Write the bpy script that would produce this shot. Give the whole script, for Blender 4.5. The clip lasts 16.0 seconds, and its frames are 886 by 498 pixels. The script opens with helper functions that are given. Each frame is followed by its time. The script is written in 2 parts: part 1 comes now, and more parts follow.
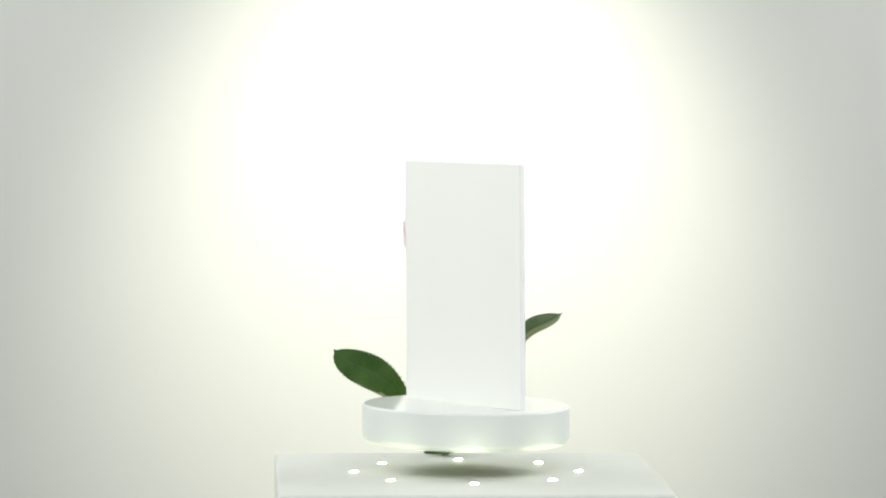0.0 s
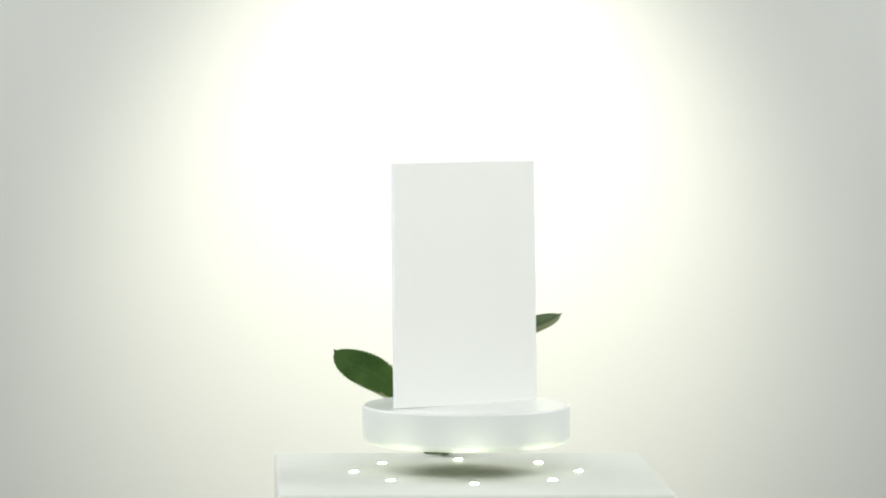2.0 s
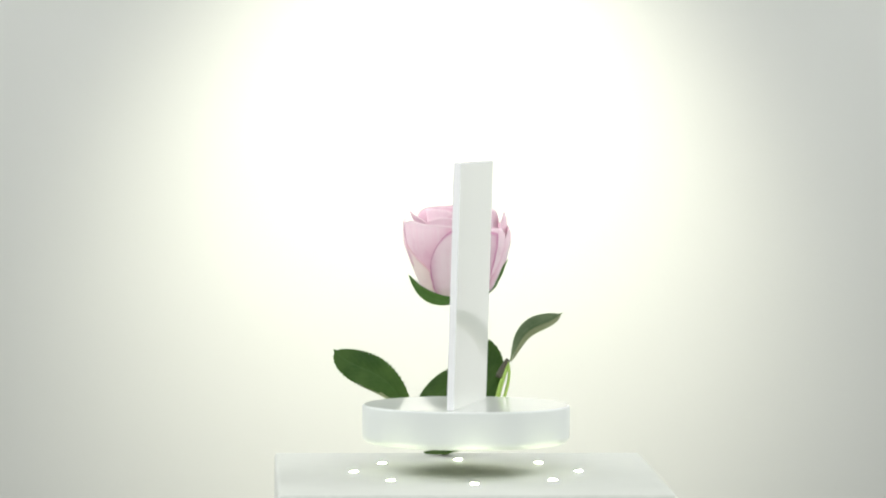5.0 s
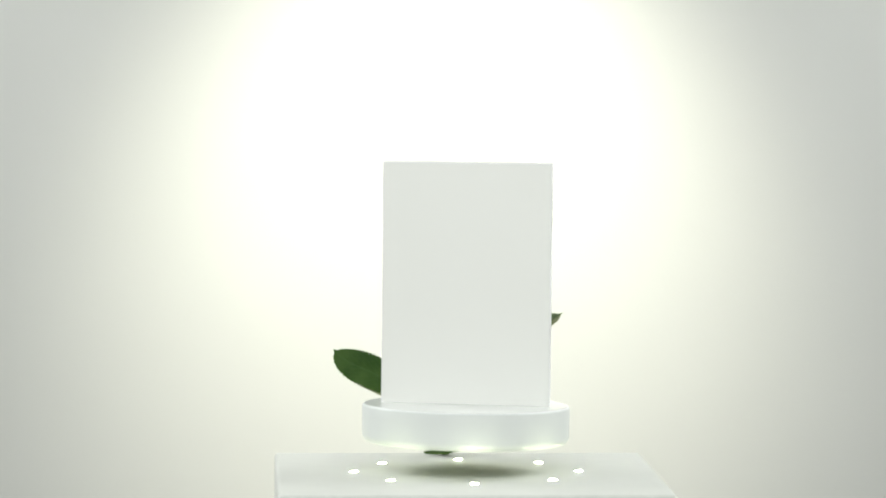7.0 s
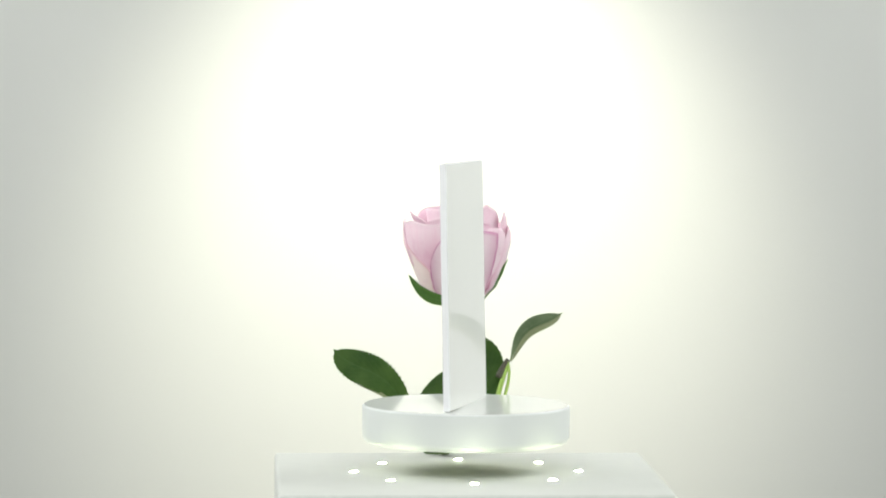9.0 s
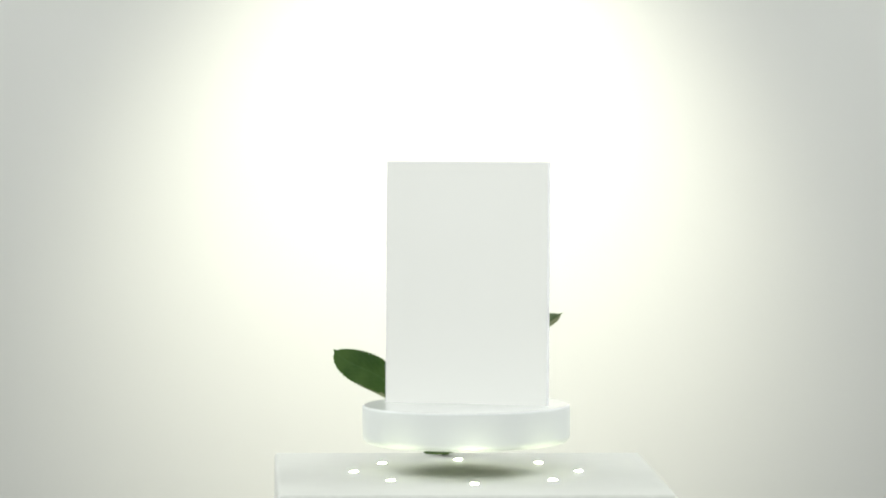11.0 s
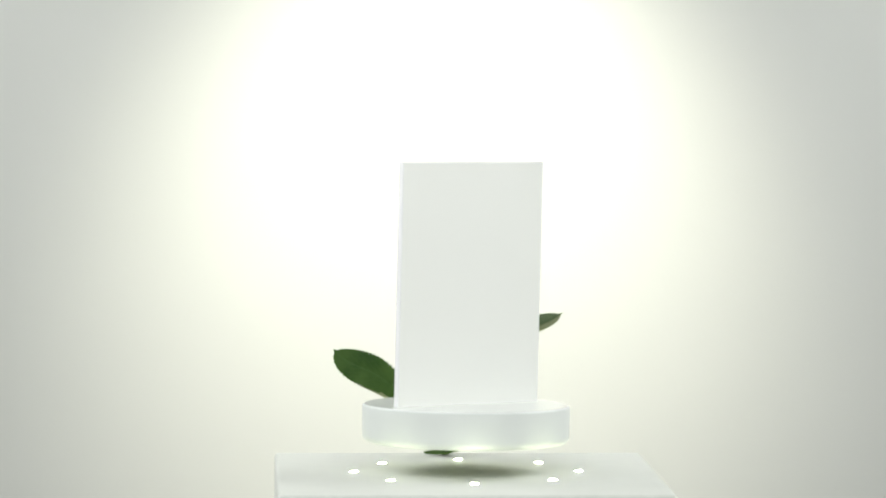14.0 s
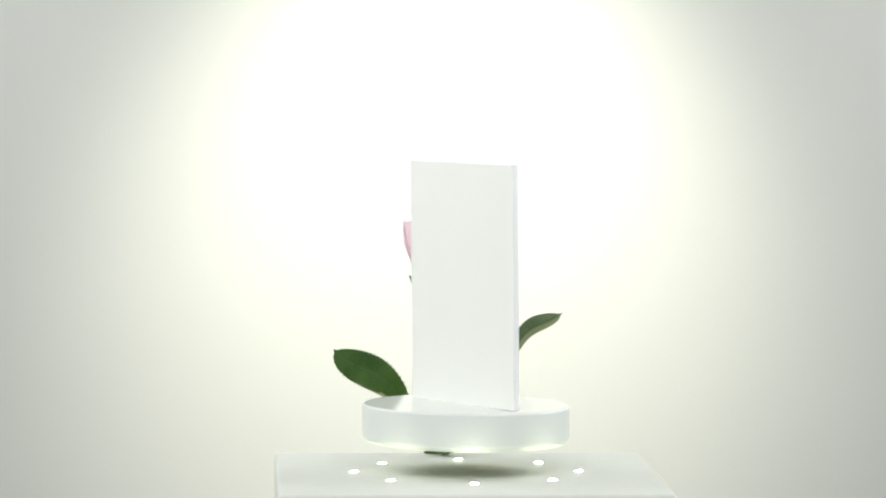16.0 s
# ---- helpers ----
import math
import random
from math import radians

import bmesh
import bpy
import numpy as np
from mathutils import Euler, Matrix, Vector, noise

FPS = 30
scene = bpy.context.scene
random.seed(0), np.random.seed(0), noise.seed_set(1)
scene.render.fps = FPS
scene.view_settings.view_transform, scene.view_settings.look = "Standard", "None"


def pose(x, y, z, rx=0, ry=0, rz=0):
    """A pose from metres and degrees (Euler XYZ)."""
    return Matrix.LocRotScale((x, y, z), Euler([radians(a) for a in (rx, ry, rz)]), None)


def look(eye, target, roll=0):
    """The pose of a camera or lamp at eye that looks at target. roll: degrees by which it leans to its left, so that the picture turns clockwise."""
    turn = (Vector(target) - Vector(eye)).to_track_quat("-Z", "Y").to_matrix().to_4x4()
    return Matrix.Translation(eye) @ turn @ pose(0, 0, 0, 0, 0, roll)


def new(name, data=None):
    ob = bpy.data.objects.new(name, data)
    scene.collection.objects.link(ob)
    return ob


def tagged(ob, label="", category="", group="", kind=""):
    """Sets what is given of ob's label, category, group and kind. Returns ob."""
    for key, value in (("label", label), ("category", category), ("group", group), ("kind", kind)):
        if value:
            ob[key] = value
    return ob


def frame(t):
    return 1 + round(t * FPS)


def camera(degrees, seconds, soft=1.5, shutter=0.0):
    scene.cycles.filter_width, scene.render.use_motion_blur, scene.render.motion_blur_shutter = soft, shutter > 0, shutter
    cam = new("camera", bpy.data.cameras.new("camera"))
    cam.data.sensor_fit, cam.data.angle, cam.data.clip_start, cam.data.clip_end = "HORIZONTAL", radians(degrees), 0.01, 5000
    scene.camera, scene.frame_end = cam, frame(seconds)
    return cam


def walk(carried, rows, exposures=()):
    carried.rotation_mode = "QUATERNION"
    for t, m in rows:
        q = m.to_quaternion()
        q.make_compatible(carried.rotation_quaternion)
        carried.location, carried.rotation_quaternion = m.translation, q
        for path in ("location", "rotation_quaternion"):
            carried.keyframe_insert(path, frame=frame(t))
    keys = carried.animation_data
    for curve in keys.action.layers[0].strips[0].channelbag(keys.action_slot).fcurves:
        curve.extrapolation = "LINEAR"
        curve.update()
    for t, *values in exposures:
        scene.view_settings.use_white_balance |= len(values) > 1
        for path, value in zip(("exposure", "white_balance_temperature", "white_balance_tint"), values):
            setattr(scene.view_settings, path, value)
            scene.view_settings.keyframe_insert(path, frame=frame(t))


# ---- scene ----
# A white sheet of cut acrylic turns on a levitating disc; a pink rose stands behind it.
# Origin: the middle of the disc's top. x to the right, y away from the camera.
LENS = 11.744
cam = camera(LENS, 16.0, soft=2.1)
EYE = pose(0, -2.53264, 0.23406, 90 - 3.2137, 0, 0.3168) @ pose(0, 0, 0, 0, 0, 0.2446)
walk(cam, [(0.0, EYE), (16.0, EYE)])

# ---- light ----
scene.view_settings.exposure = 0.0
world = bpy.data.worlds.new("room_air")
world.use_nodes = True
world.node_tree.nodes["Background"].inputs[0].default_value = (0.8, 0.85, 0.9, 1)
world.node_tree.nodes["Background"].inputs[1].default_value = 0.05
scene.world = world


def lamp(name, kind, energy, colour, m):
    data = bpy.data.lights.new(name, kind)
    data.energy, data.color = energy, colour
    ob = new(name, data)
    ob.matrix_world = m
    return ob, data


# the spot that burns out the middle of the backdrop
ob, d = lamp("backdrop_spot", "SPOT", 21.8, (1.0, 0.988, 0.82), look((-0.012, 0.275, 0.388), (-0.022, 0.75, 0.067)))
d.spot_size, d.spot_blend, d.shadow_soft_size = radians(62.5), 1.0, 0.05
# unseen soft boxes added as fill: a large one before the set, one on either side, two slim ones beside the backdrop
for where, aim, watts, wide, high in (((-0.05, -1.05, 0.72), (0, 0.1, 0.03), 14.7, 1.3, 0.6),
                                      ((-0.70, 0.25, 0.45), (0, 0, 0.08), 5.1, 0.6, 0.30), ((0.70, 0.25, 0.45), (0, 0, 0.08), 5.1, 0.6, 0.30),
                                      ((-0.58, 0.52, 0.22), (0, 0, 0.22), 0.62, 0.36, 0.82), ((0.58, 0.52, 0.22), (0, 0, 0.22), 0.62, 0.36, 0.82)):
    ob, d = lamp("fill_soft_box", "AREA", watts, (0.97, 1.0, 0.98), look(where, aim))
    d.shape, d.size, d.size_y = "RECTANGLE", wide, high


# ---- materials ----
def material(name, colour, rough=0.5, metal=0.0, spec=0.5):
    m = bpy.data.materials.new(name)
    m.use_nodes = True
    b = m.node_tree.nodes["Principled BSDF"]
    b.inputs["Base Color"].default_value = (*colour, 1)
    b.inputs["Roughness"].default_value = rough
    b.inputs["Metallic"].default_value = metal
    b.inputs["Specular IOR Level"].default_value = spec
    return m, m.node_tree, b


def mixed(nt, fac, a, b):
    n = nt.nodes.new("ShaderNodeMix")
    n.data_type = "RGBA"
    for i, v in ((6, a), (7, b)):
        if isinstance(v, tuple):
            n.inputs[i].default_value = (*v, 1)
        else:
            nt.links.new(v, n.inputs[i])
    nt.links.new(fac, n.inputs[0])
    return n.outputs[2]


def grain(nt, scale, lo, hi, detail=4.0, stretch=(1, 1, 1), space="Object"):
    """Noise from 0 to 1 between the two thresholds."""
    tc, mp = nt.nodes.new("ShaderNodeTexCoord"), nt.nodes.new("ShaderNodeMapping")
    mp.inputs["Scale"].default_value = stretch
    n, r = nt.nodes.new("ShaderNodeTexNoise"), nt.nodes.new("ShaderNodeMapRange")
    n.inputs["Scale"].default_value, n.inputs["Detail"].default_value = scale, detail
    r.inputs["From Min"].default_value, r.inputs["From Max"].default_value = lo, hi
    nt.links.new(tc.outputs[space], mp.inputs[0])
    nt.links.new(mp.outputs[0], n.inputs["Vector"])
    nt.links.new(n.outputs["Fac"], r.inputs["Value"])
    return r.outputs[0]


def relief(nt, b, height, strength, distance):
    n = nt.nodes.new("ShaderNodeBump")
    n.inputs["Strength"].default_value, n.inputs["Distance"].default_value = strength, distance
    nt.links.new(height, n.inputs["Height"])
    nt.links.new(n.outputs[0], b.inputs["Normal"])


def painted(name, colour, other, rough, scale, bump=0.1, distance=0.0005, spec=0.5, wear=0.06):
    """Paint or plastic with faint blotches, uneven gloss and fine relief."""
    m, nt, b = material(name, colour, rough, 0, spec)
    nt.links.new(mixed(nt, grain(nt, scale, 0.35, 0.7), colour, other), b.inputs["Base Color"])
    r = nt.nodes.new("ShaderNodeMapRange")
    r.inputs["To Min"].default_value, r.inputs["To Max"].default_value = rough, rough + wear
    nt.links.new(grain(nt, scale * 4, 0.3, 0.7), r.inputs["Value"])
    nt.links.new(r.outputs[0], b.inputs["Roughness"])
    if bump:
        relief(nt, b, grain(nt, scale * 30, 0.2, 0.8), bump, distance)
    return m


def coated(name, colour, other, scale, coat=0.4):
    """Matt plastic under a thin clear gloss."""
    m = painted(name, colour, other, 0.6, scale, 0.0, spec=0.0)
    b = m.node_tree.nodes["Principled BSDF"]
    b.inputs["Coat Weight"].default_value, b.inputs["Coat Roughness"].default_value = coat, 0.10
    return m


WALL = painted("matt_pale_grey_backdrop", (0.512, 0.518, 0.495), (0.498, 0.504, 0.482), 0.75, 3.0, 0.12, 0.0006)
ROOM = painted("white_room_paint", (0.76, 0.775, 0.765), (0.73, 0.745, 0.735), 0.8, 2.0, 0.1)
FLOOR = painted("grey_floor", (0.32, 0.31, 0.29), (0.27, 0.265, 0.25), 0.6, 3.0, 0.1)
PLINTH = painted("white_satin_lacquer", (0.59, 0.60, 0.565), (0.57, 0.58, 0.545), 0.58, 18.0, 0.05, 0.0002, 0.35)
DISC = coated("white_glossy_plastic", (0.68, 0.69, 0.67), (0.66, 0.675, 0.655), 22.0, 0.7)
SATIN = painted("white_satin_plastic", (0.69, 0.715, 0.70), (0.67, 0.695, 0.68), 0.38, 22.0, 0.06, 0.0002)
# MAGNET: grey-green chosen to lighten and tint the shade on the plinth
MAGNET = painted("shade_tinting_magnet", (0.42, 0.46, 0.34), (0.38, 0.42, 0.31), 0.45, 40.0)
SHEET = painted("white_acrylic", (0.835, 0.84, 0.81), (0.825, 0.83, 0.80), 0.03, 12.0, 0.0, 0.0001, 0.5, 0.03)
EDGE = painted("sawn_acrylic_edge", (0.86, 0.86, 0.88), (0.84, 0.84, 0.86), 0.35, 60.0, 0.15, 0.0001)
RIM = painted("white_plastic_bezel", (0.74, 0.74, 0.76), (0.70, 0.70, 0.72), 0.3, 60.0, 0.0)


def glowing(name, colour, strength):
    m, nt, b = material(name, (0.9, 0.9, 0.9), 0.3)
    b.inputs["Emission Color"].default_value = (*colour, 1)
    b.inputs["Emission Strength"].default_value = strength
    return m


LED = glowing("white_led_lens", (0.92, 1.0, 0.66), 92.0)


def uv_axes(nt):
    tc, s = nt.nodes.new("ShaderNodeTexCoord"), nt.nodes.new("ShaderNodeSeparateXYZ")
    nt.links.new(tc.outputs["UV"], s.inputs[0])
    return tc.outputs["UV"], s.outputs[0], s.outputs[1]


def ranged(nt, value, a, b, lo=0.0, hi=1.0):
    r = nt.nodes.new("ShaderNodeMapRange")
    r.interpolation_type = "SMOOTHSTEP"
    for k, v in (("From Min", a), ("From Max", b), ("To Min", lo), ("To Max", hi)):
        r.inputs[k].default_value = v
    nt.links.new(value, r.inputs["Value"])
    return r.outputs[0]


def maths(nt, op, a, b=None):
    n = nt.nodes.new("ShaderNodeMath")
    n.operation = op
    for i, v in enumerate((a, b)):
        if v is None:
            continue
        if isinstance(v, (int, float)):
            n.inputs[i].default_value = v
        else:
            nt.links.new(v, n.inputs[i])
    return n.outputs[0]


def with_translucence(m, nt, b, colour, share):
    """Thin living tissue: part of the light goes through."""
    t, mx = nt.nodes.new("ShaderNodeBsdfTranslucent"), nt.nodes.new("ShaderNodeMixShader")
    if isinstance(colour, tuple):
        t.inputs[0].default_value = (*colour, 1)
    else:
        nt.links.new(colour, t.inputs[0])
    mx.inputs[0].default_value = share
    nt.links.new(b.outputs[0], mx.inputs[1])
    nt.links.new(t.outputs[0], mx.inputs[2])
    nt.links.new(mx.outputs[0], nt.nodes["Material Output"].inputs["Surface"])


def petal_material(name, one, two, margin, rim, flush_shade=0.0):
    m, nt, b = material(name, (0.75, 0.42, 0.56), 0.55, 0, 0.25)
    uv, u, v = uv_axes(nt)
    streak = nt.nodes.new("ShaderNodeTexNoise")
    mp = nt.nodes.new("ShaderNodeMapping")
    mp.inputs["Scale"].default_value = (38, 2.2, 1)
    nt.links.new(uv, mp.inputs[0])
    nt.links.new(mp.outputs[0], streak.inputs["Vector"])
    streak.inputs["Scale"].default_value, streak.inputs["Detail"].default_value = 1.0, 3.0
    body = mixed(nt, ranged(nt, streak.outputs["Fac"], 0.2, 0.85), one, two)
    soft_margin = tuple(0.5 * (p + q) for p, q in zip(one, margin))
    # a deeper pink towards the margins, a pale greenish claw at the foot
    side = maths(nt, "ABSOLUTE", maths(nt, "SUBTRACT", u, 0.5))
    body = mixed(nt, ranged(nt, side, 0.30, 0.5, 0.0, 0.8), body, soft_margin)
    body = mixed(nt, ranged(nt, side, 0.45, 0.5), body, margin)
    body = mixed(nt, ranged(nt, v, 0.93, 1.0, 0.0, 0.85), body, rim)
    body = mixed(nt, ranged(nt, v, 0.30, 0.02, 0.0, 0.75), body, (0.93, 0.86, 0.77))
    body = mixed(nt, grain(nt, 90, 0.52, 0.8), body, (0.88, 0.62, 0.73))
    if flush_shade:
        # rosy flush plus painted crevice shade, towards one side of the petal's lower half
        low = maths(nt, "MULTIPLY", ranged(nt, v, 0.95, 0.45), ranged(nt, u, 0.25, 0.75))
        body = mixed(nt, maths(nt, "MULTIPLY", low, 0.65 * flush_shade), body, margin)
    each = nt.nodes.new("ShaderNodeObjectInfo")
    body = mixed(nt, maths(nt, "MULTIPLY", each.outputs["Random"], 0.25), body, soft_margin)
    nt.links.new(body, b.inputs["Base Color"])
    relief(nt, b, streak.outputs["Fac"], 0.10, 0.0003)
    with_translucence(m, nt, b, body, 0.26)
    return m


def leaf_material(name, deep, light, vein):
    m, nt, b = material(name, deep, 0.55, 0, 0.18)
    uv, u, v = uv_axes(nt)
    side = maths(nt, "ABSOLUTE", maths(nt, "SUBTRACT", u, 0.5))
    # side veins run forward from the midrib
    ph = maths(nt, "SUBTRACT", maths(nt, "MULTIPLY", v, 62.0), maths(nt, "MULTIPLY", side, 46.0))
    ribs = ranged(nt, maths(nt, "SINE", ph), 0.80, 1.0)
    mid = ranged(nt, side, 0.035, 0.0)
    body = mixed(nt, grain(nt, 45, 0.34, 0.68), deep, light)
    body = mixed(nt, maths(nt, "MULTIPLY", grain(nt, 260, 0.45, 0.75), 0.35), body, light)
    body = mixed(nt, maths(nt, "MULTIPLY", ribs, 0.22), body, vein)
    body = mixed(nt, maths(nt, "MULTIPLY", mid, 0.4), body, vein)
    body = mixed(nt, ranged(nt, side, 0.475, 0.5, 0.0, 0.6), body, (0.16, 0.24, 0.06))
    nt.links.new(body, b.inputs["Base Color"])
    relief(nt, b, maths(nt, "MAXIMUM", ribs, mid), -0.5, 0.0006)
    with_translucence(m, nt, b, (0.10, 0.22, 0.03), 0.15)
    return m


PETAL = petal_material("pink_rose_petal", (0.97, 0.77, 0.85), (0.98, 0.84, 0.90), (0.74, 0.28, 0.48), (0.97, 0.82, 0.87))
# FRONT: deep pink margin and rim, darkened to paint the crevice line behind it
FRONT = petal_material("shaded_margin_petal", (0.97, 0.80, 0.87), (0.985, 0.86, 0.91), (0.56, 0.14, 0.36), (0.58, 0.16, 0.38))
FLUSH_SHADE = petal_material("flushed_shaded_petal", (0.965, 0.74, 0.83), (0.98, 0.82, 0.88), (0.82, 0.36, 0.56), (0.97, 0.82, 0.87), 0.7)
OUTER = petal_material("pale_outer_petal", (0.95, 0.79, 0.78), (0.96, 0.86, 0.82), (0.90, 0.66, 0.68), (0.86, 0.56, 0.62))
LEAF = leaf_material("dark_rose_leaf", (0.022, 0.062, 0.009), (0.062, 0.120, 0.024), (0.075, 0.14, 0.045))
LEAF_GREY = leaf_material("greyish_leaf", (0.075, 0.125, 0.055), (0.185, 0.245, 0.135), (0.22, 0.27, 0.15))
UNDERSIDE = leaf_material("pale_leaf_underside", (0.22, 0.25, 0.13), (0.28, 0.31, 0.18), (0.30, 0.34, 0.20))
SEPAL = leaf_material("green_sepal", (0.055, 0.13, 0.025), (0.085, 0.18, 0.04), (0.13, 0.24, 0.07))
STEM = painted("green_rose_stem", (0.10, 0.15, 0.05), (0.075, 0.115, 0.04), 0.45, 60.0, 0.2, 0.0004)
STALK = painted("pale_green_stalk", (0.34, 0.50, 0.10), (0.28, 0.42, 0.08), 0.45, 60.0, 0.15, 0.0003)
BROWN = painted("brownish_joint", (0.085, 0.075, 0.05), (0.06, 0.06, 0.04), 0.55, 90.0, 0.2, 0.0003)


# ---- building blocks ----
def part(name, bm, mats, parent=None, label="", smooth=True):
    me = bpy.data.meshes.new(name)
    bm.normal_update()
    bm.to_mesh(me)
    bm.free()
    for m in (mats if isinstance(mats, (list, tuple)) else (mats,)):
        me.materials.append(m)
    for p in me.polygons:
        p.use_smooth = smooth
    ob = new(name, me)
    if parent:
        ob.parent = parent
    if label:
        ob["label"] = label
    return ob


def box(size, centre=(0, 0, 0), bevel=0.0, segments=3):
    bm = bmesh.new()
    bmesh.ops.create_cube(bm, size=1.0, matrix=Matrix.LocRotScale(centre, None, size))
    if bevel:
        bmesh.ops.bevel(bm, geom=bm.edges[:], offset=bevel, segments=segments, profile=0.5, affect="EDGES")
    return bm


def lathe(profile, n=96):
    """A closed turned body from (radius, height) pairs."""
    bm = bmesh.new()
    rings = []
    for r, z in profile:
        if r < 1e-6:
            rings.append([bm.verts.new((0, 0, z))] * n)
        else:
            rings.append([bm.verts.new((r * math.cos(2 * math.pi * i / n), r * math.sin(2 * math.pi * i / n), z)) for i in range(n)])
    for a, b in zip(rings, rings[1:]):
        for i in range(n):
            j = (i + 1) % n
            vs = []
            for v in (a[i], a[j], b[j], b[i]):
                if v not in vs:
                    vs.append(v)
            if len(vs) > 2:
                bm.faces.new(vs)
    bmesh.ops.recalc_face_normals(bm, faces=bm.faces[:])
    return bm


def bezier(points, t):
    pts = [Vector(p) for p in points]
    while len(pts) > 1:
        pts = [a.lerp(b, t) for a, b in zip(pts, pts[1:])]
    return pts[0]


def tube(points, r0, r1, n=10, steps=18, knots=0.0, closed=True):
    """A tapering round stalk along a Bezier curve."""
    bm = bmesh.new()
    rings = []
    for k in range(steps + 1):
        t = k / steps
        p = bezier(points, t)
        d = (bezier(points, min(1, t + 0.01)) - bezier(points, max(0, t - 0.01))).normalized()
        side = d.cross(Vector((0, 1, 0))).normalized()
        up = side.cross(d).normalized()
        r = r0 + (r1 - r0) * t
        r *= 1 + knots * noise.noise(p * 120)
        rings.append([bm.verts.new(p + (side * math.cos(a) + up * math.sin(a)) * r) for a in (2 * math.pi * i / n for i in range(n))])
    for a, b in zip(rings, rings[1:]):
        for i in range(n):
            bm.faces.new((a[i], a[(i + 1) % n], b[(i + 1) % n], b[i]))
    if closed:
        bm.faces.new(rings[0]), bm.faces.new(rings[-1])
    bmesh.ops.recalc_face_normals(bm, faces=bm.faces[:])
    return bm


def sheet_of(rows):
    """A quad sheet from rows of (place, u, v)."""
    bm = bmesh.new()
    layer = bm.loops.layers.uv.new("UVMap")
    grid = [[(bm.verts.new(p), u, v) for p, u, v in row] for row in rows]
    for a, b in zip(grid, grid[1:]):
        for i in range(len(a) - 1):
            q = (a[i], a[i + 1], b[i + 1], b[i])
            f = bm.faces.new([c[0] for c in q])
            for loop, c in zip(f.loops, q):
                loop[layer].uv = (c[1], c[2])
    bm.normal_update()
    return bm


def thickened(ob, thick):
    m = ob.modifiers.new("thickness", "SOLIDIFY")
    m.thickness, m.offset = thick, 0.0
    return ob


def leaf(name, midrib, width, facing, mat, parent, fold=0.25, teeth=18, curl=0.0, label="", blunt=0.6, twist=0.0, seed=1, late=0.85, jag=0.09, point=0.0):
    """A toothed leaf along a curved midrib; facing: which way its upper side looks."""
    face = Vector(facing).normalized()
    rows, n, half = [], 150, 9
    for k in range(n + 1):
        t = k / n
        p = bezier(midrib, t)
        d = (bezier(midrib, min(1, t + 0.01)) - bezier(midrib, max(0, t - 0.01))).normalized()
        side = d.cross(face).normalized()
        up = side.cross(d).normalized()
        if twist:
            turn = Matrix.Rotation(twist * t, 3, d)
            side, up = turn @ side, turn @ up
        s = min(1.0, t / (1 - point))
        w = width * max(math.sin(math.pi * s ** late) ** blunt if 0 < s < 1 else 0.0, 0.13 * (1 - t) / point if point and t > 1 - point else 0.0)
        saw = 1 + jag * (abs(((t * teeth + 0.4 * noise.noise(Vector((t * 6, seed, 0)))) % 1.0) - 0.25) - 0.4) * (0.7 + 0.6 * noise.noise(Vector((t * 9, 3, seed))))
        row = []
        for i in range(-half, half + 1):
            s = i / half
            reach = w * s * (saw if abs(s) > 0.95 else 1)
            lift = fold * abs(reach) - curl * w * s * s + 0.05 * w * math.sin(9 * t + 3 * s + seed) * abs(s)
            row.append((p + side * reach + up * lift, 0.5 + 0.5 * s, t))
        rows.append(row)
    return thickened(part(name, sheet_of(rows), mat, parent, label), 0.0005)


# ---- the room ----
tagged(part("backdrop", box((3.2, 0.05, 2.0), (0, 0.775, 0.8)), WALL, smooth=False), "plain matt pale grey studio backdrop with a burnt-out pool of light", "wall", kind="structure")
tagged(part("floor", box((3.2, 4.45, 0.05), (0, -1.475, -0.225)), FLOOR, smooth=False), "plain grey studio floor", "floor", kind="structure")
tagged(part("ceiling", box((3.2, 4.45, 0.05), (0, -1.475, 1.825)), ROOM, smooth=False), "white studio ceiling", "ceiling", kind="structure")
tagged(part("wall_west", box((0.05, 4.45, 2.0), (-1.625, -1.475, 0.8)), ROOM, smooth=False), "white side wall of the studio", "wall", kind="structure")
tagged(part("wall_east", box((0.05, 4.45, 2.0), (1.625, -1.475, 0.8)), ROOM, smooth=False), "white side wall of the studio", "wall", kind="structure")
tagged(part("wall_south", box((3.2, 0.05, 2.0), (0, -3.725, 0.8)), ROOM, smooth=False), "white studio wall behind the camera", "wall", kind="structure")

# ---- the plinth with its ring of lights ----
TOP = -0.0395
plinth = tagged(new("display_plinth"), "white satin square levitation plinth with eight lit spots", "plinth")
plinth.matrix_world = pose(0.0003, -0.0015, -0.20, 0, 0, 4.17)
body = part("body", box((0.2256, 0.2325, 0.20 + TOP), (0, 0, (0.20 + TOP) / 2), 0.0030, 6), PLINTH, plinth)
body.matrix_basis = pose(0.0003, -0.0070, 0, 0, 0, -1.18)
rim_bm = lathe([(0.0025, -0.0002), (0.0025, 0.0001), (0.0030, 0.00015), (0.0033, 0.0001), (0.0033, -0.0004)], 32)
lens_bm = lathe([(0.0026, -0.0003), (0.0025, 0.0001), (0.0022, 0.00022), (0.0017, 0.00035), (0.0010, 0.00045), (0.0, 0.0005)], 32)
first_rim = first_lens = None
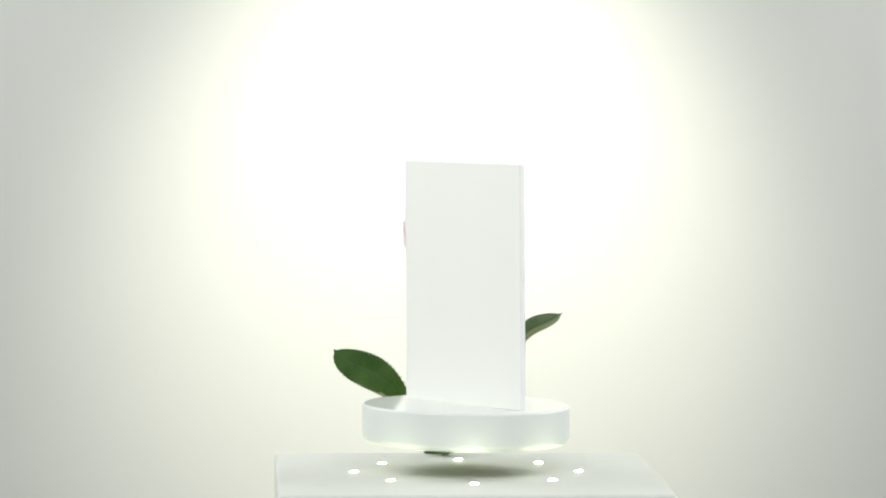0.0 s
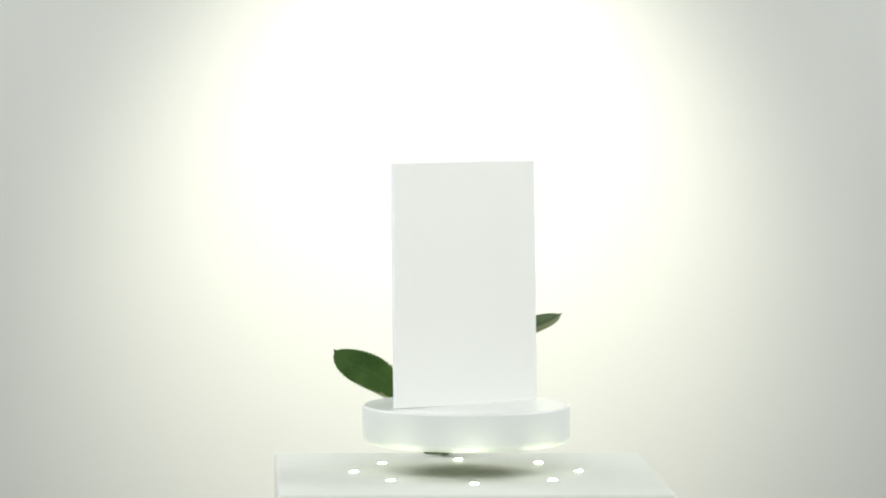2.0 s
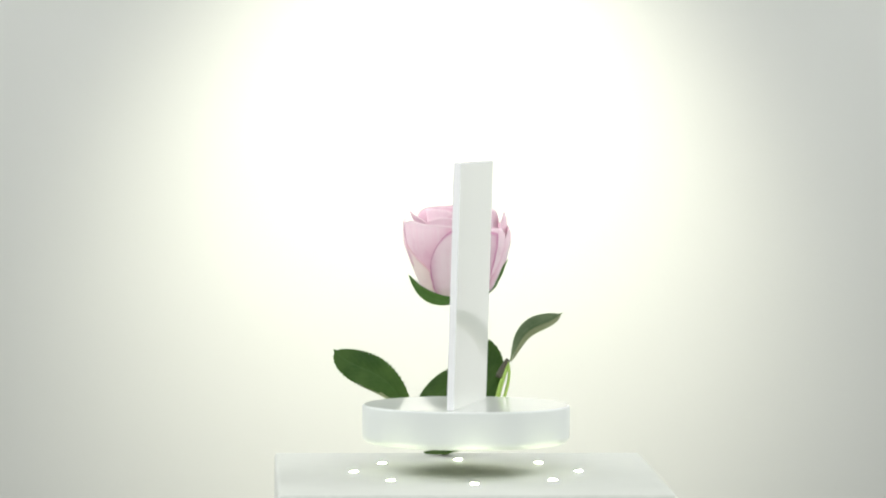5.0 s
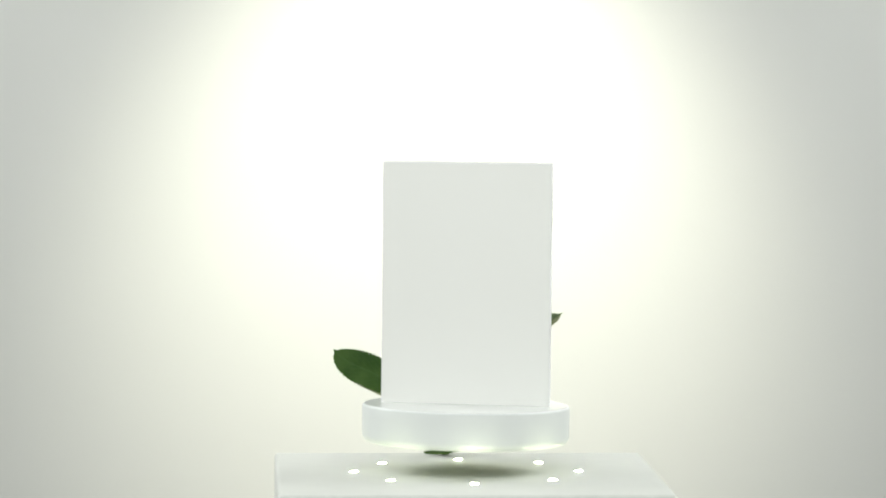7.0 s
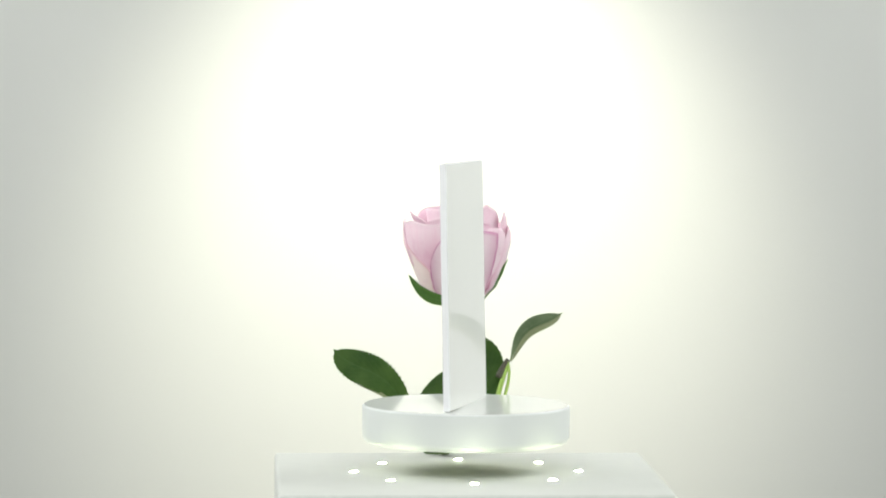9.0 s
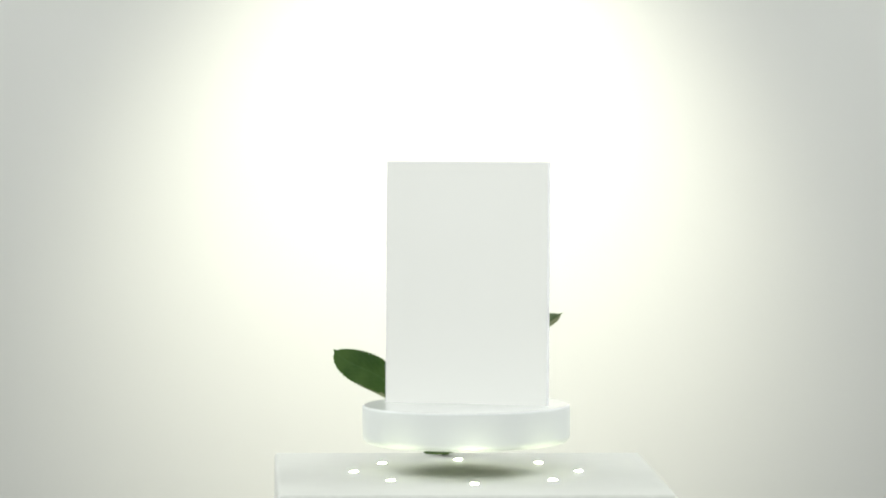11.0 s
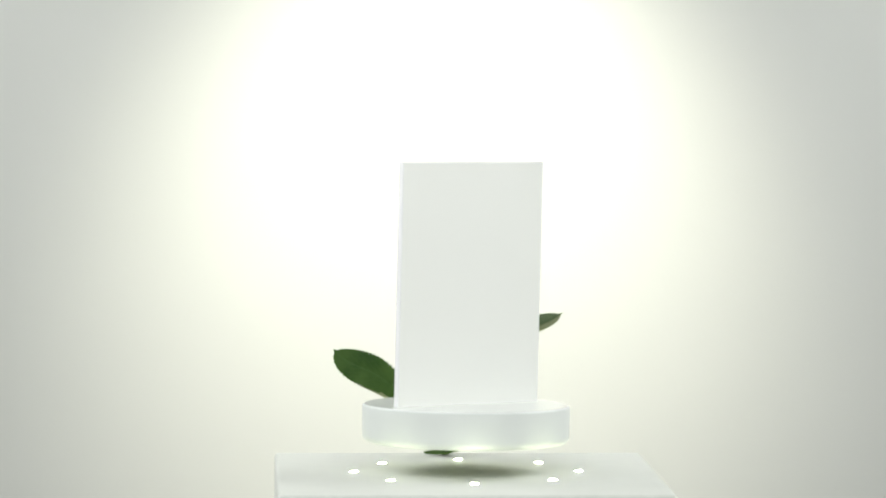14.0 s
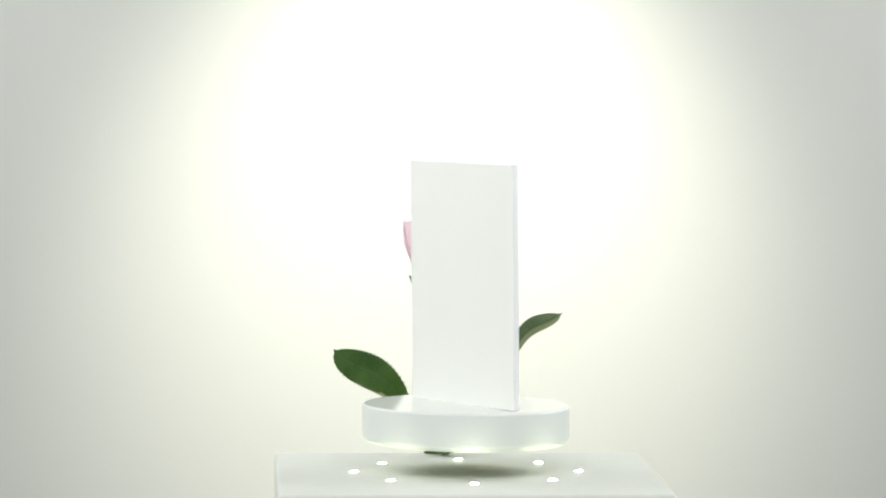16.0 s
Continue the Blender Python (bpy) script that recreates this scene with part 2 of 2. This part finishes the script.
for k in range(8):
    a = math.pi * k / 4
    at = pose(0.0666 * math.cos(a), 0.0666 * math.sin(a), 0.20 + TOP)
    if not first_rim:
        first_rim = part("light_spot", rim_bm, RIM, plinth, "small round white light set into the plinth")
        first_lens = part("lens", lens_bm, LED, first_rim, "glowing white lens")
        rim = first_rim
    else:
        rim = new("light_spot", first_rim.data)
        rim.parent, rim["label"] = plinth, first_rim["label"]
        lens = new("lens", first_lens.data)
        lens.parent, lens["label"] = rim, first_lens["label"]
    rim.matrix_basis = at

# ---- the floating disc ----
R, T = 0.0611, 0.0222
prof = [(0, -0.0012), (R - 0.0012, -0.0012), (R - 0.0010, 0)]
prof += [(R - 0.0010 + 0.0010 * math.sin(a), -0.0010 + 0.0010 * math.cos(a)) for a in (0.4, 0.8, 1.2, math.pi / 2)]
prof += [(R + 0.0002, -0.006), (R, -0.013)]
prof += [(R - 0.0046 + 0.0046 * math.cos(a), -T + 0.0046 - 0.0046 * math.sin(a)) for a in (0, 0.3, 0.6, 0.9, 1.2, 1.4, math.pi / 2)]
prof += [(0.047, -T), (0.046, -T + 0.001), (0, -T + 0.001)]
disc = tagged(new("levitating_disc"), "white round disc with a glossy top floating above the plinth", "turntable")
body = part("body", lathe(prof, 160), SATIN, disc, "satin white rounded side")
body.modifiers.new("crisp", "EDGE_SPLIT").split_angle = radians(35)
top = part("top", lathe([(0, 0.0003), (R - 0.0013, 0.0003), (R - 0.0010, 0.0001), (R - 0.0010, -0.0008), (0, -0.0008)], 160), DISC, disc, "glossy white top")
top.modifiers.new("crisp", "EDGE_SPLIT").split_angle = radians(15)
# assumed plate, out of view; added to shape the shade under the disc
part("magnet", lathe([(0, -T + 0.0005), (0.045, -T + 0.0005), (0.0455, -T - 0.0002), (0.044, -T - 0.0006), (0, -T - 0.0006)], 96), MAGNET, disc, "assumed grey-green magnet plate, unseen under the disc")

# ---- the acrylic sheet ----
panel = tagged(new("acrylic_panel"), "glossy white cut acrylic panel standing upright on the disc", "panel")
W, H, D, E = 0.1, 0.1432, 0.0040, 0.0004
part("sheet", box((W - 2 * E, D, H - E), (0, 0, (H - E) / 2), 0.0002, 2), SHEET, panel, "glossy white face of the panel", smooth=False)
part("cut_edge", box((W, D - 0.0001, E), (0, 0, H - E / 2), 0.00015, 2), EDGE, panel, "satin sawn edge", smooth=False)
for side in (-1, 1):
    part("cut_edge", box((E, D - 0.0001, H - E), (side * (W - E) / 2, 0, (H - E) / 2), 0.00015, 2), EDGE, panel, "satin sawn edge", smooth=False)

# ---- the rose ----
rose = tagged(new("rose"), "pink rose with dark green leaves standing behind the disc", "rose")
CX, CY, CZ, CH, CR = -0.0062, 0.1, 0.0525, 0.0615, 0.0333
part("stem", tube([(-0.0136, 0.0930, -0.0398), (-0.0085, 0.0940, -0.0239), (0.0035, 0.1000, 0.0172), (0.0010, 0.1000, 0.0346), (-0.0032, 0.1000, 0.0547)], 0.0028, 0.0021, 12, 30, 0.25), STEM, rose, "green thorny stem")
part("hip", lathe([(0.0024, -0.003), (0.0032, -0.0005), (0.0070, 0.0022), (0.0118, 0.0062), (0.010, 0.010), (0, 0.011)], 32), SEPAL, rose, "swollen green base of the bloom").location = (CX + 0.0038, CY, CZ)

SHAPE = [(0, 0.30), (0.08, 0.50), (0.2, 0.67), (0.34, 0.78), (0.48, 0.87), (0.6, 0.94), (0.72, 0.96), (0.85, 0.91), (1.0, 0.84)]


def swell(v):
    for (a, x), (b, y) in zip(SHAPE, SHAPE[1:]):
        if v <= b:
            t = (v - a) / (b - a)
            return x + (y - x) * t * t * (3 - 2 * t) * 0.5 + (y - x) * t * 0.5
    return SHAPE[-1][1]


def petal(turn, half, top, size, flare=0.0, roll=0.0, tip=0.0, tuck=0.10, round_off=0.35, seed=0, lean=0.0, round_right=None, power=3.2, mat=None):
    """One petal. turn: degrees from the front, positive to the right; top and size as shares of the bloom's height and radius."""
    rows, n, m = [], 26, 30
    for j in range(n + 1):
        v = j / n
        row = []
        for i in range(m + 1):
            u = 2 * i / m - 1
            a = radians(turn + half * u * (1.0 - 0.12 * v * v))
            low = round_right if round_right is not None and u > 0 else round_off
            reach = top * (1 - low * abs(u) ** power)
            h = v * reach
            wave = noise.noise(Vector((u * 1.7 + seed * 3.1, v * 1.3, seed * 7.7)))
            r = CR * size * swell(min(1, h)) * (1 - tuck * abs(u) ** 2.5 * v)
            out = max(0.0, v - 0.62) / 0.38
            r += CR * (flare * out * out + 0.035 * wave * v)
            z = h * CH
            curl = max(0.0, v - 0.88) / 0.12
            r += CR * roll * curl
            z -= CH * roll * 0.5 * curl * curl
            z += CH * (tip * math.exp(-(u / 0.16) ** 2) * v ** 8 + 0.02 * wave * v ** 4)
            r += CR * lean * v * v
            row.append((Vector((CX + r * math.sin(a), CY - r * math.cos(a), CZ + z)), 0.5 + 0.5 * u, v))
        rows.append(row)
    return thickened(part("petal", sheet_of(rows), mat or PETAL, rose), 0.0006)


# outermost whorl, then inwards
petal(-84, 54, 0.615, 1.0, 0.0, 0.0, 0.02, 0.02, 0.25, 9, round_right=0.47, power=1.32, mat=OUTER)
petal(7, 46, 0.775, 1.055, 0.00, 0.01, 0.0, 0.01, 0.47, 1, round_right=0.06, power=2.2, mat=FRONT)
petal(46, 31, 0.785, 1.03, 0.00, 0.01, 0.0, 0.03, 0.25, 2, power=3.0)
petal(-58, 68, 0.85, 0.975, 0.03, 0.05, 0.02, 0.0, 0.20, 3, round_right=0.04, mat=FLUSH_SHADE)
petal(-90, 18, 0.845, 0.965, 0.05, 0.03, 0.03, 0.02, 0.50, 12)
petal(99, 44, 0.80, 1.11, 0.0, 0.03, 0.0, 0.05, 0.30, 4, lean=-0.11)
petal(150, 60, 0.84, 1.0, 0.05, 0.05, 0.0, 0.08, 0.3, 5)
petal(-145, 60, 0.86, 1.0, 0.05, 0.05, 0.0, 0.08, 0.3, 6)
petal(-82, 54, 0.925, 0.78, 0.10, 0.06, 0.03, 0.06, 0.12, 7)
petal(78, 22, 0.905, 0.90, 0.07, 0.02, 0.035, 0.06, 0.30, 8)
petal(46, 42, 0.995, 0.81, 0.04, 0.04, 0.03, 0.06, 0.14, 13)
petal(-4, 60, 0.905, 0.82, 0.02, 0.06, 0.0, 0.08, 0.08, 10)
petal(180, 80, 0.985, 0.86, 0.04, 0.04, 0.0, 0.10, 0.12, 11)
for k in range(9):
    petal(40 + 137.5 * k, 70 - 3 * k, 1.0 - 0.012 * k, 0.74 - 0.07 * k, 0.0, 0.05, 0.0, 0.12, 0.12, 20 + k)


def sepal(turn, length, half, tip_turn=None, off=1.03):
    """A pointed sepal that hugs the bloom."""
    rows, n, m = [], 24, 6
    for j in range(n + 1):
        t = j / n
        a = radians(turn + ((turn if tip_turn is None else tip_turn) - turn) * t)
        out, side = Vector((math.sin(a), -math.cos(a), 0)), Vector((math.cos(a), math.sin(a), 0))
        r = CR * off * swell(min(1, t * length))
        z = CZ + CH * length * t
        w = half * (1 - t) ** 0.8 * (0.75 + 0.9 * t * (1 - t))
        row = []
        for i in range(-m, m + 1):
            s = i / m
            tooth = 1 + (0.05 * noise.noise(Vector((t * 14, s, turn))) if abs(s) == 1 else 0)
            p = Vector((CX, CY, z)) + out * (r + 0.0006 - 0.35 * w * s * s) + side * w * s * tooth
            row.append((p, 0.5 + 0.5 * s, t))
        rows.append(row)
    return thickened(part("sepal", sheet_of(rows), SEPAL, rose), 0.0006)


sepal(37, 0.51, 0.0068, 12, 1.085)
sepal(80, 0.45, 0.011, None, 1.09)
leaf("sepal", [(-0.0026, 0.0800, 0.0575), (-0.0191, 0.0720, 0.0535), (-0.0276, 0.0700, 0.0594), (-0.0352, 0.0700, 0.0724)], 0.0036, (0.1, -1, 0.3), SEPAL, rose, 0.25, 9, 0.1, "", 0.8, 0, 7)
sepal(150, 0.45, 0.008)
sepal(-140, 0.45, 0.008)

leaf("leaf", [(-0.0333, 0.0850, -0.0190), (-0.0431, 0.0830, 0.0077), (-0.0555, 0.0820, 0.0154), (-0.0699, 0.0810, 0.0118), (-0.0810, 0.0800, 0.0264)], 0.0106, (0.15, -1, 0.25), LEAF, rose, 0.18, 24, 0.1, "dark green toothed leaf", 0.43, 0, 1, 1.4, 0.20, 0.035)
leaf("leaf", [(0.0080, 0.0940, 0.0085), (-0.0050, 0.0900, 0.0075), (-0.0180, 0.0870, -0.0001), (-0.0299, 0.0850, -0.0138)], 0.0100, (-0.1, -1, 0.2), LEAF, rose, 0.12, 18, 0.1, "dark green toothed leaf", 0.50, 0, 2)
leaf("leaf", [(0.0074, 0.0880, -0.0156), (0.0106, 0.0900, 0.0002), (0.0120, 0.0920, 0.0165), (0.0044, 0.0920, 0.0328)], 0.0138, (0.1, -1, 0.1), LEAF, rose, 0.15, 18, 0.1, "dark green toothed leaf", 0.50, 0, 3, 1.4)
leaf("leaf", [(0.0258, 0.0860, 0.0175), (0.0299, 0.0864, 0.0237), (0.0295, 0.0883, 0.0402), (0.0419, 0.0929, 0.0409), (0.0588, 0.0910, 0.0480)], 0.0048, (-0.35, -1, 0.3), LEAF_GREY, rose, 0.3, 22, 0.1, "greyish green leaf seen from below", 0.75, 0, 4, 1.95, 0.3, 0.03)
leaf("curled_margin", [(0.0271, 0.0830, 0.0188), (0.0342, 0.0808, 0.0279), (0.0346, 0.0876, 0.0421), (0.0504, 0.0818, 0.0364), (0.0573, 0.0850, 0.0474)], 0.0017, (0.1, -1, 0.2), UNDERSIDE, rose, 0.1, 26, 0.1, "pale toothed margin of a folded leaf", 0.5, 0, 8, 1.3, 0.9)
leaf("leaf", [(0.0026, 0.0940, -0.0281), (-0.0049, 0.0880, -0.0372), (-0.0128, 0.0860, -0.0381), (-0.0259, 0.0860, -0.0374)], 0.0045, (0, -0.3, 1), LEAF, rose, 0.2, 18, 0.1, "dark leaf drooping onto the plinth", 0.5, 0, 5)
leaf("curled_margin", [(-0.0445, 0.0795, -0.0065), (-0.0507, 0.0795, -0.0010), (-0.0567, 0.0795, 0.0014), (-0.0650, 0.0800, 0.0040)], 0.0010, (0.1, -1, 0.3), UNDERSIDE, rose, 0.1, 10, 0.1, "pale underside of a curled leaf margin", 0.6, 0, 6)
part("stalk", tube([(0.0163, 0.0800, -0.0242), (0.0169, 0.0800, -0.0093), (0.0200, 0.0820, 0.0016), (0.0248, 0.0860, 0.0158)], 0.0017, 0.0013, 10, 18, 0.1), STALK, rose, "pale green leaf stalk")
part("stalk", tube([(0.0190, 0.0800, -0.0172), (0.0227, 0.0820, -0.0019), (0.0286, 0.0840, 0.0076), (0.0251, 0.0860, 0.0185)], 0.0011, 0.0008, 8, 16, 0.1), STALK, rose, "thin pale green stalk")
part("leaf_joint", tube([(0.0196, 0.0830, 0.0091), (0.0213, 0.0840, 0.0135), (0.0230, 0.0850, 0.0165), (0.0254, 0.0860, 0.0199)], 0.0019, 0.0014, 8, 8, 0.3), BROWN, rose, "brownish leaf joint")
part("stalk", tube([(-0.0009, 0.0940, -0.0239), (-0.0189, 0.0900, -0.0271), (-0.0378, 0.0860, -0.0233), (-0.0392, 0.0850, -0.0121)], 0.0014, 0.0011, 8, 14, 0.1), STALK, rose)


# ---- what moves ----
def motions():
    turns = [(0.0, 132.4), (0.5, 109.5), (1.0, 83.3), (1.5, 60.5), (2.0, 34.4), (2.5, 10.2), (3.0, -14.3), (3.5, -37.1), 
             (4.0, -60.7), (4.5, -80.8), (5.0, -101.2), (5.5, -121.4), (6.0, -142.0), (6.5, -163.9), (7.0, -186.7), (7.5, -209.4), 
             (8.0, -234.1), (8.5, -256.5), (9.0, -282.4), (9.5, -304.6), (10.0, -329.2), (10.5, -353.7), (11.0, -377.7), (11.5, -400.7), 
             (12.0, -423.2), (12.5, -442.9), (13.0, -465.1), (13.5, -483.9), (14.0, -505.4), (14.5, -526.2), (15.0, -549.0), (15.5, -570.1), 
             (16.0, -593.1)]
    disc_rows, panel_rows = [], []
    for t, yaw in turns:
        hang = pose(0, 0, 0, -0.733) @ pose(0, 0, 0, 0, 0.097) @ pose(0, 0, 0, 0, 0, yaw)
        disc_rows.append((t, pose(0, 0, 0, 0, 0.097, 0) @ pose(0, 0, 0, 0, 0, yaw) @ pose(0, 0, 0, 0.24) @ pose(0, 0, 0, 0, -0.65)))
        panel_rows.append((t, hang @ pose(0, 0, 0, -1.26) @ pose(0, 0, 0, 0, -0.40) @ pose(0.00025, 0.0005, 0)))
    walk(disc, disc_rows)
    walk(panel, panel_rows)


motions()
